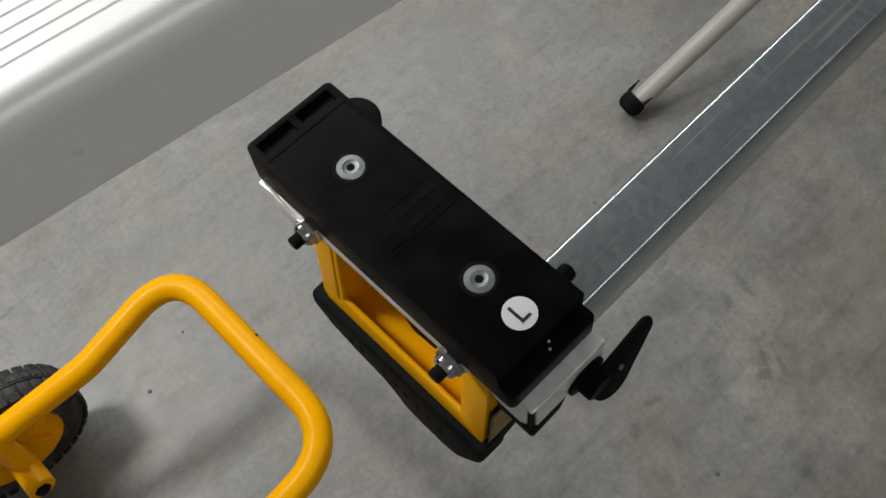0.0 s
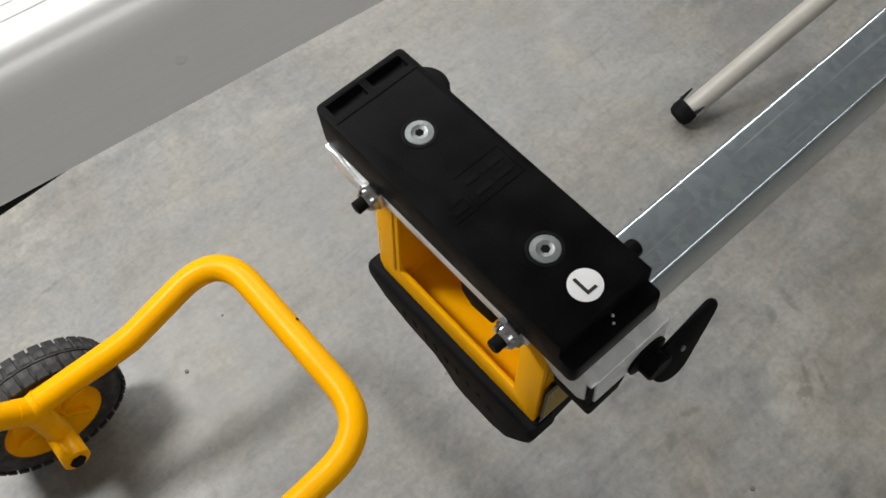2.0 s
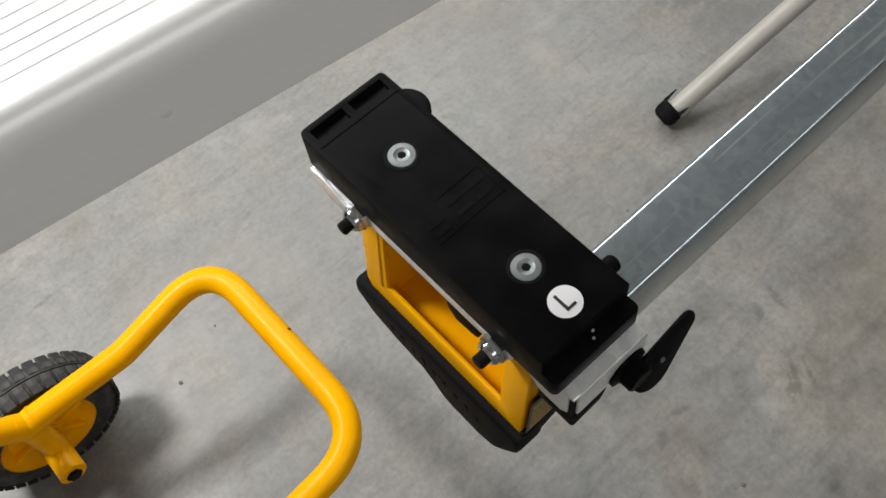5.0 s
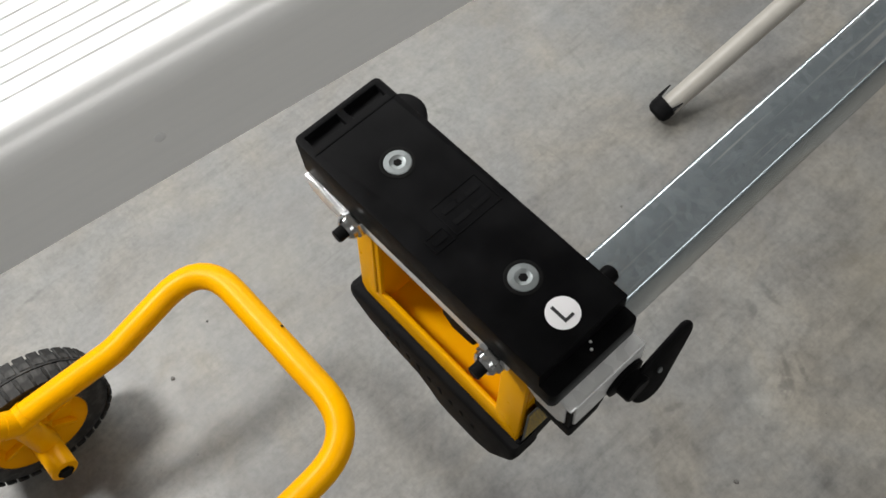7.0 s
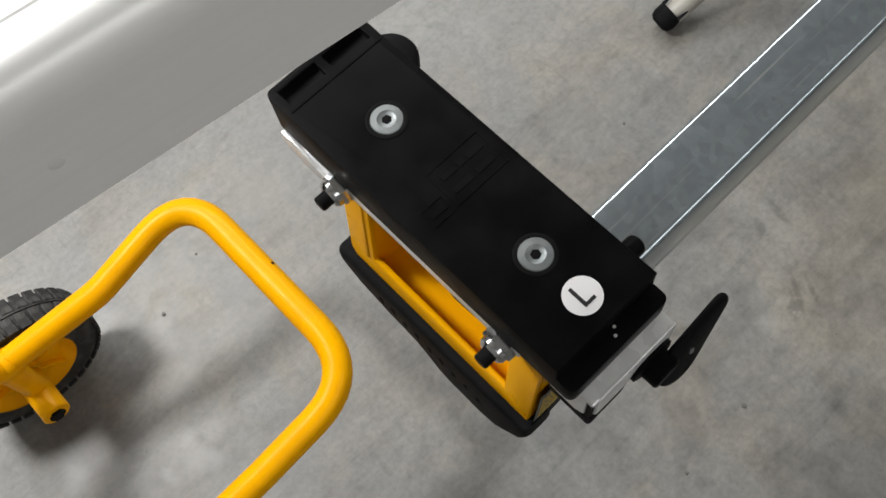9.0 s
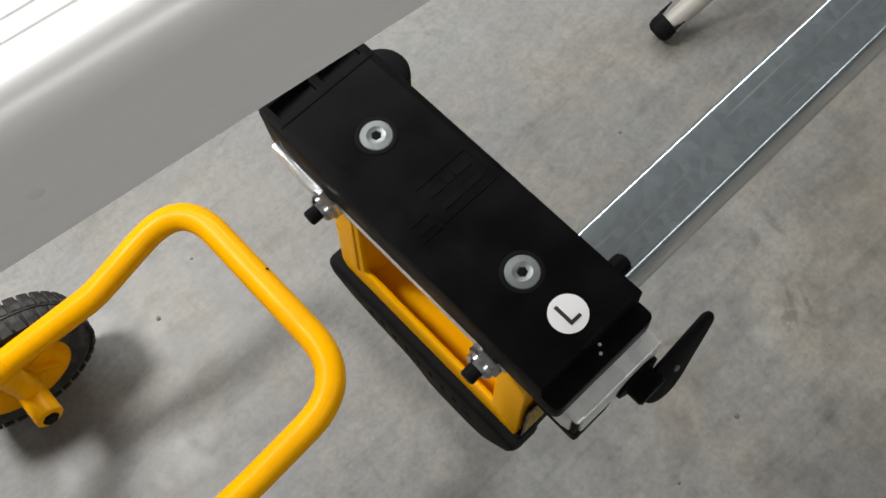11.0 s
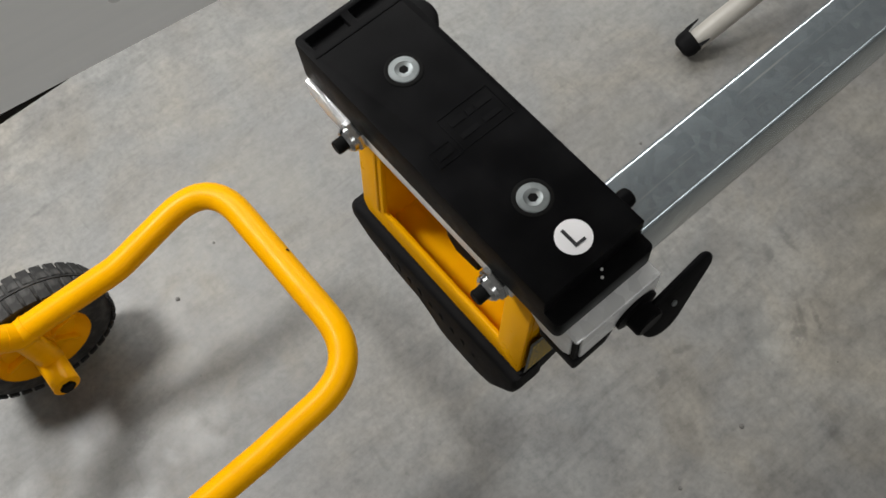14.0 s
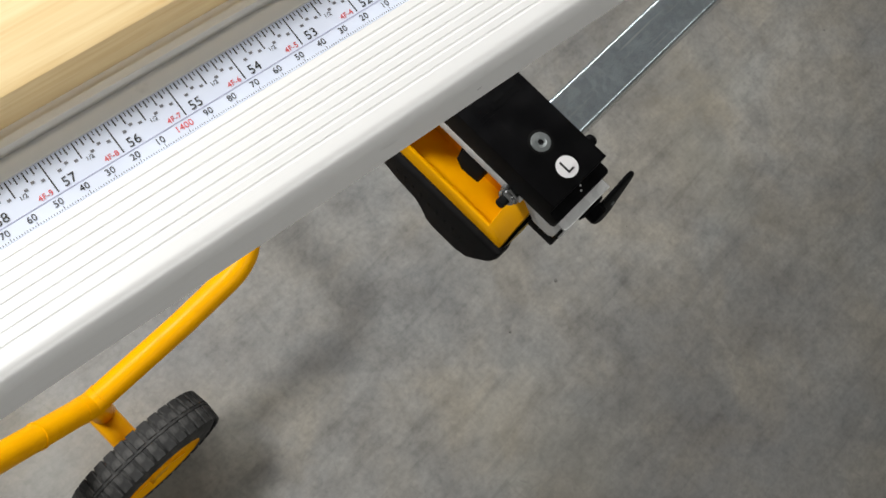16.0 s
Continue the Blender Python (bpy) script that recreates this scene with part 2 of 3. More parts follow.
def bm_lathe(profile, centre, direction, steps=32):
    """profile: (distance along the axis, radius), from one end to the other; closed where the radius is nought."""
    bm = bmesh.new()
    w = Vector(direction).normalized()
    u = w.orthogonal().normalized()
    v = w.cross(u)
    rings = []
    for along, r in profile:
        if r < 1e-6:
            rings.append([bm.verts.new(Vector(centre) + w * along)])
        else:
            rings.append([bm.verts.new(Vector(centre) + w * along + (u * math.cos(k * 2 * math.pi / steps) + v * math.sin(k * 2 * math.pi / steps)) * r) for k in range(steps)])
    for a, b in zip(rings, rings[1:]):
        for k in range(steps):
            m = (k + 1) % steps
            if len(a) == 1 and len(b) > 1:
                bm.faces.new([a[0], b[k], b[m]])
            elif len(b) == 1 and len(a) > 1:
                bm.faces.new([a[k], a[m], b[0]])
            elif len(a) > 1:
                bm.faces.new([a[k], a[m], b[m], b[k]])
    bmesh.ops.recalc_face_normals(bm, faces=bm.faces[:])
    return bm


def bm_rod(a, b, r, steps=24, rim=0.0):
    a, b = Vector(a), Vector(b)
    length = (b - a).length
    rim = min(rim, r * 0.9)
    prof = [(0, 0), (0, r - rim), (rim, r), (length - rim, r), (length, r - rim), (length, 0)] if rim else [(0, 0), (0, r), (length, r), (length, 0)]
    return bm_lathe(prof, a, b - a, steps)


def bm_pipe(points, r, steps=24):
    """A round tube along a chain of points."""
    pts = [Vector(p) for p in points]
    bm = bmesh.new()
    rings, u = [], None
    for n, p in enumerate(pts):
        w = (pts[min(n + 1, len(pts) - 1)] - pts[max(n - 1, 0)]).normalized()
        u = (u - w * u.dot(w)).normalized() if u else w.orthogonal().normalized()
        v = w.cross(u)
        rings.append([bm.verts.new(p + (u * math.cos(k * 2 * math.pi / steps) + v * math.sin(k * 2 * math.pi / steps)) * r) for k in range(steps)])
    for a, b in zip(rings, rings[1:]):
        for k in range(steps):
            m = (k + 1) % steps
            bm.faces.new([a[k], a[m], b[m], b[k]])
    bm.faces.new(rings[0])
    bm.faces.new(rings[-1])
    bmesh.ops.recalc_face_normals(bm, faces=bm.faces[:])
    return bm


def rounded(corners, radius, steps=8):
    """A chain of points with every inner corner rounded off."""
    pts = [Vector(c) for c in corners]
    out = [pts[0]]
    for n in range(1, len(pts) - 1):
        r = radius[n - 1] if isinstance(radius, (list, tuple)) else radius
        p, a, b = pts[n], (pts[n - 1] - pts[n]).normalized(), (pts[n + 1] - pts[n]).normalized()
        half = a.angle(b) / 2
        cut = min(r / math.tan(half), 0.49 * (pts[n - 1] - p).length, 0.49 * (pts[n + 1] - p).length)
        s, e = p + a * cut, p + b * cut
        for k in range(steps + 1):
            f = k / steps
            out.append(s * (1 - f) ** 2 + p * 2 * f * (1 - f) + e * f * f)
    out.append(pts[-1])
    return out


def text_bm(body, size, thick=0.0001, bold=0.0):
    curve = bpy.data.curves.new("writing", "FONT")
    curve.body, curve.size, curve.extrude, curve.align_x, curve.align_y = body, size, thick, "CENTER", "CENTER"
    curve.resolution_u, curve.offset = 3, bold
    ob = bpy.data.objects.new("writing", curve)
    scene.collection.objects.link(ob)
    bpy.context.view_layer.update()
    data = bpy.data.meshes.new_from_object(ob.evaluated_get(bpy.context.evaluated_depsgraph_get()))
    bpy.data.objects.remove(ob)
    bm = bmesh.new()
    bm.from_mesh(data)
    bpy.data.meshes.remove(data)
    return bm


def moved(bm, m):
    bmesh.ops.transform(bm, matrix=m, verts=bm.verts[:])
    return bm


def part(name, bm, material, parent=None, label="", smooth=True):
    """Links a bmesh as one mesh object, under a thing or a part."""
    data = bpy.data.meshes.new(name)
    bm.to_mesh(data)
    bm.free()
    data.materials.append(material)
    ob = new(name, data)
    if smooth:
        for poly in data.polygons:
            poly.use_smooth = True
        data.set_sharp_from_angle(angle=radians(32))
    if parent:
        ob.parent = parent
    if label:
        tagged(ob, label)
    return ob


def thing(name, label, category, group="", kind="", at=None):
    ob = new(name)
    ob.empty_display_size = 0.05
    if at is not None:
        ob.matrix_basis = at
        ob.matrix_world = at
    return tagged(ob, label, category, group, kind)


# ---- the setting ----
ROOM = (-4.0, 5.0, -4.0, 5.0, 3.4)


def setting():
    x0, x1, y0, y1, top = ROOM
    bm = bmesh.new()
    n = 30
    grid = [[bm.verts.new((x0 + (x1 - x0) * i / n, y0 + (y1 - y0) * j / n, 0)) for i in range(n + 1)] for j in range(n + 1)]
    for j in range(n):
        for i in range(n):
            bm.faces.new([grid[j][i], grid[j][i + 1], grid[j + 1][i + 1], grid[j + 1][i]])
    tagged(part("floor", bm, CONCRETE), "grey trowelled concrete workshop floor with scuffs and specks", "floor", kind="structure")
    for name, box in (("wall_north", (x0, x1, y1, y1 + 0.2, 0, top)), ("wall_south", (x0, x1, y0 - 0.2, y0, 0, top)),
                      ("wall_east", (x1, x1 + 0.2, y0, y1, 0, top)), ("wall_west", (x0 - 0.2, x0, y0, y1, 0, top))):
        tagged(part(name, bm_box(*box), WALL_PAINT), "plain painted workshop wall", "wall", kind="structure")
    tagged(part("ceiling", bm_box(x0, x1, y0, y1, top, top + 0.15), WALL_PAINT), "plain painted workshop ceiling", "ceiling", kind="structure")


setting()


# ---- the stand's beam and leg ----
def stand_beam():
    beam = thing("stand_beam", "long galvanised steel box beam of a saw stand", "beam")
    y0, y1, z0, z1, t, x0, x1 = -0.0039, 0.0330, 0.7475, 0.7966, 0.002, -0.004, 2.6
    outer = [(y0, z0), (y1, z0), (y1, z1), (y0, z1)]

    def ring(inset, r):
        pts = []
        for (cy, cz), (sy, sz), start in (((y0 + r, z0 + r), (-1, -1), 180), ((y1 - r, z0 + r), (1, -1), 270), ((y1 - r, z1 - r), (1, 1), 0), ((y0 + r, z1 - r), (-1, 1), 90)):
            for k in range(5):
                a = radians(start + k * 22.5)
                pts.append((cy + math.cos(a) * (r - inset), cz + math.sin(a) * (r - inset)))
        return pts

    bm = bmesh.new()
    rings = [[bm.verts.new((x, a, b)) for a, b in ring(inset, 0.0032)] for x, inset in ((x0, 0), (x1, 0), (x1, t), (x0, t))]
    for a, b in zip(rings, rings[1:] + rings[:1]):
        for k in range(len(a)):
            m = (k + 1) % len(a)
            bm.faces.new([a[k], a[m], b[m], b[k]])
    bmesh.ops.recalc_face_normals(bm, faces=bm.faces[:])
    part("tube", bm, GALV, beam)
    return beam


stand_beam()


def stand_leg():
    leg = thing("stand_leg", "warm grey tubular stand leg with a torn black rubber foot", "leg")
    foot, top = Vector((0.679, 0.3735, 0.006)), Vector((2.05, 0.0975, 0.75))
    d = (top - foot).normalized()
    part("tube", bm_rod(foot + d * 0.02, top, 0.0165, 28), LEG_PAINT, leg)
    cap = bm_lathe([(0.0, 0), (0.0, 0.011), (0.004, 0.0175), (0.012, 0.0202), (0.026, 0.0200), (0.028, 0.0168)], foot - d * 0.004 + Vector((0, 0, 0.012)), d, 28)
    turn = d.to_track_quat("Y", "Z").to_matrix().to_4x4()
    across = d.cross(Vector((0, 0, 1))).normalized()
    horns = []
    for side, reach in ((-1, 0.024), (1, 0.019)):
        horn = bm_prism([(-0.0032, 0), (0.0032, 0), (side * 0.002 + 0.0006, reach), (side * 0.002 - 0.0006, reach)], 0.0022, "z", 0.0)
        horns.append(moved(horn, Matrix.Translation(foot + d * 0.020 + across * side * 0.0172 + Vector((0, 0, 0.0165))) @ turn))
    part("rubber_foot", bm_join(cap, *horns), BLACK_RUBBER, leg, "black rubber foot with a torn lip")
    return leg


stand_leg()


# ---- black rail under the aluminium table ----
def support_rail():
    rail = thing("support_rail", "matt black steel rail on posts beneath the aluminium table", "rail")
    part("rail", bm_box(-1.4, 1.6, 0.255, 0.345, 0.842, 0.9375, 0.003), BLACK_STEEL, rail)
    for x in (-1.2, 1.4):
        part("post", bm_box(x - 0.03, x + 0.03, 0.27, 0.33, 0.0, 0.8425, 0.003), BLACK_STEEL, rail)
    return rail


support_rail()


# ---- tool bracket on the beam ----
TOP = 0.937


def hex_points(r, cx=0.0, cy=0.0, turn=0.0):
    return [(cx + r * math.cos(radians(60 * k + turn)), cy + r * math.sin(radians(60 * k + turn))) for k in range(6)]


def ring_wall(bm, rings):
    for a, b in zip(rings, rings[1:]):
        for k in range(len(a)):
            m = (k + 1) % len(a)
            bm.faces.new([a[k], a[m], b[m], b[k]])


def bm_socket_head(cx, cy, z, r):
    """A flat screw head with a hexagonal socket."""
    bm = bmesh.new()
    steps = 36

    def circle(rad, zz):
        return [bm.verts.new((cx + rad * math.cos(2 * math.pi * k / steps), cy + rad * math.sin(2 * math.pi * k / steps), zz)) for k in range(steps)]

    def hexagon(rad, zz):
        out = []
        for k in range(steps):
            a = 2 * math.pi * k / steps
            f = math.cos(math.pi / 6) / math.cos((a % (math.pi / 3)) - math.pi / 6)
            out.append(bm.verts.new((cx + rad * f * math.cos(a), cy + rad * f * math.sin(a), zz)))
        return out

    rings = [circle(r, z - 0.004), circle(r, z - 0.0006), circle(r - 0.0006, z), circle(r * 0.56, z + 0.00015), circle(r * 0.50, z - 0.00015), hexagon(r * 0.31, z - 0.0003), hexagon(r * 0.24, z - 0.0004), hexagon(r * 0.22, z - 0.0012)]
    ring_wall(bm, rings)
    bm.faces.new(rings[-1])
    bmesh.ops.recalc_face_normals(bm, faces=bm.faces[:])
    return bm


def paddle_outline(cx, cz, r, tx, tz, tip):
    """A drop shape: a round end at (cx, cz) that narrows to a small round tip at (tx, tz)."""
    a0 = math.atan2(tz - cz, tx - cx)
    d = math.hypot(tx - cx, tz - cz)
    k = math.acos((r - tip) / d)
    pts = []
    for n in range(17):
        a = a0 + k + (2 * math.pi - 2 * k) * n / 16
        pts.append((cx + r * math.cos(a), cz + r * math.sin(a)))
    for n in range(9):
        a = a0 - k + 2 * k * n / 8
        pts.append((tx + tip * math.cos(a), tz + tip * math.sin(a)))
    return pts


def tool_bracket():
    br = thing("tool_bracket", "black padded tool bracket with a yellow clamp on the beam", "bracket")
    # black pad with two pockets at its far end and a lower step at its near end
    xs = [-0.0258, -0.0216, -0.0026, 0.0014, 0.0209, 0.0250]
    ys = [-0.0430, -0.0350, 0.1122, 0.1197, 0.1232]
    lo, hi, pocket = 0.9262, TOP, 0.9338
    rows = [[lo] * 5, [hi] * 5, [hi, pocket, hi, pocket, hi], [hi] * 5]
    pad = part("pad", bm_terrace(xs, ys, rows, 0.9135, 0.0011, 0.0030), BLACK_PAD, br, "moulded black plastic pad with two pockets")
    # groove line before the pockets and the raised marks, shapes only
    part("ridge", bm_box(-0.0240, 0.0235, 0.1082, 0.1092, TOP - 0.0005, TOP + 0.0003), BLACK_PAD, pad)

    def frame_bm(x0, x1, y0, y1, w, z0, z1):
        return bm_join(bm_box(x0, x1, y0, y0 + w, z0, z1), bm_box(x0, x1, y1 - w, y1, z0, z1), bm_box(x0, x0 + w, y0 + w, y1 - w, z0, z1), bm_box(x1 - w, x1, y0 + w, y1 - w, z0, z1))

    z0, z1 = TOP - 0.0004, TOP + 0.00026
    mark = [frame_bm(-0.006, 0.0205, 0.0335, 0.0515, 0.0006, z0, z1), frame_bm(-0.0185, -0.0075, 0.0330, 0.0415, 0.0006, z0, z1)]
    for x0, x1, y0, y1 in ((-0.0165, -0.0095, 0.0358, 0.0386), (-0.003, 0.004, 0.0445, 0.0475), (0.0055, 0.0085, 0.0445, 0.0475), (0.010, 0.0175, 0.0445, 0.0475), (-0.003, 0.006, 0.0375, 0.0402), (0.0085, 0.0170, 0.0375, 0.0402)):
        mark.append(bm_box(x0, x1, y0, y1, z0, z1))
    part("moulded_mark", bm_join(*mark), BLACK_PAD, pad, "raised moulded lettering block, worn and unreadable", smooth=False)
    for x in (-0.012, 0.012):
        part("nub", bm_rod((x, 0.1222, 0.931), (x, 0.1250, 0.931), 0.0016, 12), BLACK_PAD, pad)
    for x, y in ((0.0029, -0.0362), (0.0007, -0.0388)):
        part("rivet_tip", bm_lathe([(0, 0.0007), (0.0006, 0.0006), (0.0008, 0)], (x, y, 0.9262), (0, 0, 1), 10), ZINC, pad)
    # two flat screws in dark rings
    for y in (0.0794, 0.0):
        part("screw_ring", bm_lathe([(-0.0002, 0.0), (-0.0002, 0.0079), (0.00025, 0.0084), (0.0004, 0.0080), (0.0003, 0.0072), (0.0003, 0)], (0, y, TOP), (0, 0, 1), 40), BLACK_SOCKET, pad)
        part("screw", moved(bm_socket_head(0, 0, 0, 0.0069), Matrix.Translation((0, y, TOP + 0.0006)) @ Matrix.Rotation(0.3 + y * 20, 4, "Z")), SCREW_STEEL, br, "flat zinc screw with a hexagon socket")
    sticker = part("sticker", bm_lathe([(0, 0.0), (0, 0.0074), (0.00025, 0.0074), (0.00025, 0)], (0.0003, -0.0224, TOP + 0.0001), (0, 0, 1), 48), STICKER, br, "round white sticker with a letter L")
    part("letter", moved(text_bm("L", 0.0126, 0.00008, 0.00010), Matrix.Translation((0.0002, -0.0224, TOP + 0.0005))), INK, sticker, "black letter L", smooth=False)
    # galvanised channel under the pad
    t = 0.0022
    x0, x1, y0, y1, z0, z1 = -0.0212, 0.0240, -0.0500, 0.1165, 0.8885, 0.9133
    web = bm_box(x0, x1, y0 + 0.0004, y1, z1 - t, z1, 0.0010, 3)
    left = bm_prism([(y0 + 0.0035, z0 + 0.004), (y0 + 0.007, z0), (-0.030, z0), (-0.016, 0.9035), (y1 - 0.02, 0.9045), (y1 - 0.004, 0.9045), (y1, z1 - 0.006), (y1 - 0.003, z1 - 0.001), (y0 + 0.0035, z1 - 0.001)], t, "x", x0, 0.0006)
    right = bm_prism([(y0 + 0.0035, z0 + 0.004), (y0 + 0.007, z0), (y1 - 0.02, z0), (y1 - 0.004, z0 + 0.006), (y1, z1 - 0.006), (y1 - 0.003, z1 - 0.001), (y0 + 0.0035, z1 - 0.001)], t, "x", x1 - t, 0.0006)
    end = bm_box(x0 + 0.0030, x1, y0, y0 + t, z0 + 0.002, z1, 0.0009)
    ch = part("channel", bm_join(web, left, right, end), ZINC, br, "bent zinc-plated steel channel")
    part("tab", bm_prism([(0.090, 0.8990), (0.106, 0.8975), (0.1180, 0.9015), (0.1215, 0.9070), (0.1205, 0.9115), (0.112, 0.9130), (0.100, 0.9080), (0.090, 0.9060)], 0.0026, "x", -0.0275, 0.0008), ZINC, ch)
    part("strip", bm_box(-0.0252, x0 + 0.0006, -0.0160, 0.1120, 0.9035, 0.9118, 0.0007), ZINC, ch)
    # near-black bar set in the open corner seam, standing for the shade inside
    part("gap_shade", bm_box(x0 + 0.0008, x0 + 0.0034, y0 + 0.0012, y0 + 0.0034, z0 + 0.001, z1 - 0.003), BLACK_SOCKET, ch)
    for y in (0.101, 0.068):
        part("slot_edge", bm_box(x0 - 0.0008, x0 + 0.001, y - 0.006, y + 0.006, 0.9065, 0.9125, 0.0006), ZINC, ch)
    part("end_block", bm_prism([(-0.020, 0.8755), (-0.001, 0.8775), (0.003, 0.8885), (-0.0206, 0.8885)], 0.022, "y", -0.0495, 0.0015), BLACK_RUBBER, br, "black plastic end block")
    # cross bolts with lock nuts
    for y in (0.0852, -0.0078):
        bolt = part("bolt", bm_rod((x0 + 0.001, y, 0.9078), (-0.0375, y, 0.9078), 0.0034, 16, 0.0006), BLACK_STEEL, br, "black threaded bolt end")
        nut = bm_prism(hex_points(0.0074, y, 0.9078, 15), -0.0068, "x", x0 - 0.0012, 0.0007)
        collar = bm_lathe([(0.0070, 0.0064), (0.0098, 0.0061), (0.0112, 0.0048), (0.0112, 0.0036)], (x0, y, 0.9078), (-1, 0, 0), 24)
        washer = bm_rod((x0 - 0.0001, y, 0.9078), (x0 - 0.0014, y, 0.9078), 0.0086, 28)
        part("lock_nut", bm_join(nut, collar, washer), CHROME, bolt, "zinc-plated lock nut")
    # plug and lobe on the other side
    part("plug", bm_lathe([(0, 0.0042), (0.0068, 0.0042), (0.0082, 0.0038), (0.0090, 0.0028), (0.0090, 0)], (0.0245, -0.0205, 0.9262), (1.25, 0, 0), 20), BLACK_PAD, br, "black plug")
    part("lobe", bm_prism(paddle_outline(0.0280, 0.1130, 0.0128, 0.016, 0.092, 0.008), 0.0055, "z", 0.9085, 0.0016), BLACK_PAD, br, "rounded black lever lobe")
    # clamp lever at the near end
    blade = bm_prism(paddle_outline(0.0215, 0.8885, 0.0124, 0.0452, 0.8995, 0.0054), 0.0032, "y", -0.0590, 0.0014, 3)
    moved(blade, Matrix.Translation((0, -0.0569, 0.889)) @ Matrix.Rotation(radians(-16), 4, "X") @ Matrix.Translation((0, 0.0569, -0.889)))
    lever = part("lever", blade, BLACK_PAD, br, "black drop-shaped clamp lever")
    part("lever_hub", bm_lathe([(0, 0), (0, 0.0098), (0.0015, 0.0108), (0.003, 0.0108), (0.0040, 0.0072), (0.0098, 0.0072), (0.0108, 0.0064), (0.0108, 0)], (0.0120, -0.0485, 0.8950), (0, -1, 0), 32), BLACK_PAD, lever)
    part("lever_hole", bm_lathe([(0, 0), (0, 0.0014), (0.0006, 0.0014), (0.0006, 0.0010), (0.0002, 0)], (0.0255, -0.0588, 0.8955), (0, -1, 0.42), 16), SCREW_STEEL, lever)
    # yellow clamp body: a box with a wide window in its side
    xa, xb, ya, yb, za, zb = -0.0285, 0.0200, -0.0245, 0.0950, 0.826, 0.9105
    wy0, wy1, wz0 = -0.0085, 0.0775, 0.8405
    depth = 0.0032
    front = bm_join(bm_prism([(ya, za), (yb - 0.004, za), (yb, za + 0.006), (yb, zb), (wy1, zb), (wy1, wz0), (wy0, wz0), (wy0, zb), (ya, zb)], depth, "x", xa, 0.0))
    walls = [bm_box(0.003, xb, ya, yb, za, zb), bm_box(xa + depth, 0.003, ya, yb, za, za + 0.003),
             bm_box(xa + depth, 0.003, ya, wy0, za + 0.003, zb), bm_box(xa + depth, 0.003, wy1 + 0.001, yb, za + 0.003, zb)]
    for v in [v for bm in [front] + walls for v in bm.verts]:
        if v.co.x < -0.02:
            v.co.x += (v.co.z - za) * 0.105
    bmesh.ops.bevel(front, geom=[e for e in front.edges if len(e.link_faces) == 2 and e.calc_face_angle() > 0.6 and max(v.co.x for v in e.verts) < -0.015], offset=0.0010, segments=2, profile=0.5, affect="EDGES")
    body = part("clamp_body", front, YELLOW, br, "yellow coated clamp body with a side window", smooth=True)
    for bm in walls:
        part("clamp_wall", bm, YELLOW, body, smooth=False)
    lip = bm_box(xa - 0.0008, xa + 0.002, wy1 + 0.0030, wy1 + 0.0052, wz0 - 0.0010, zb, 0.0006)
    for v in lip.verts:
        v.co.x += (v.co.z - za) * 0.105
    part("window_lip", lip, YELLOW, body)
    part("latch", bm_prism([(0.0175, 0.8575), (0.0330, 0.8550), (0.0395, 0.863), (0.0395, 0.884), (0.0175, 0.884)], 0.017, "x", -0.0165, 0.0015), BLACK_RUBBER, body, "black latch inside the window")
    # black grip along the lower edge
    outline = [(0.0975, 0.8275), (0.1030, 0.8225), (0.1035, 0.8130), (0.091, 0.7995), (0.070, 0.7920), (0.050, 0.7885), (0.0425, 0.7820), (0.0355, 0.7725), (0.026, 0.7690), (0.002, 0.7690), (-0.010, 0.7745), (-0.0175, 0.7870), (-0.0255, 0.8010), (-0.0285, 0.8150), (-0.0275, 0.8275)]
    grip = part("grip", bm_prism(outline, 0.0190, "x", -0.0335, 0.0042, 3), BLACK_RUBBER, br, "black rubber grip with small ribs")
    for k in range(9):
        y = 0.070 - k * 0.0085
        z = 0.806 - 0.0014 * k
        part("rib", bm_box(-0.0341, -0.0325, y, y + 0.0026, z, z + 0.006 + 0.002 * (k % 2), 0.0005), BLACK_SOCKET, grip)
    part("end_skirt", bm_prism([(-0.0215, 0.8290), (-0.0105, 0.8740), (0.0120, 0.8740), (0.0080, 0.8220), (-0.0160, 0.8120), (-0.0290, 0.8120), (-0.0290, 0.8290)], 0.0025, "y", -0.0268, 0.0008), BLACK_RUBBER, br, "black plastic end skirt")
    # rating label: a dark field with print too small to read
    label = part("rating_label", bm_prism([(-0.0268, 0.8300), (-0.0040, 0.8300), (-0.0040, 0.8640), (-0.0230, 0.8640)], 0.0003, "y", -0.0272, 0.0), LABEL_BLACK, br, "black rating label with small yellow print", smooth=False)
    rnd = random.Random(5)
    bars = []
    for row in range(7):
        z = 0.8325 + row * 0.0039
        x = -0.0256 + 0.0032 * row / 7 + 0.001
        while x < -0.0055:
            w = rnd.uniform(0.0010, 0.0028)
            bars.append(bm_box(x, min(x + w, -0.0045), -0.0274, -0.0271, z, z + (0.0013 if row < 6 else 0.0026)))
            x += w + 0.0007
    part("print", bm_join(*bars), LABEL_YELLOW, label, "rows of small yellow print, unreadable", smooth=False)
    part("base", bm_box(-0.008, 0.020, -0.020, 0.092, 0.7962, 0.8262, 0.002), BLACK_RUBBER, br, "black foot on the beam")
    return br


tool_bracket()


# ---- yellow wheeled stand ----
WHEEL_R, WHEEL_W = 0.108, 0.056
AX, MID_Y, TEE_Z = -0.330, 0.362, 0.201


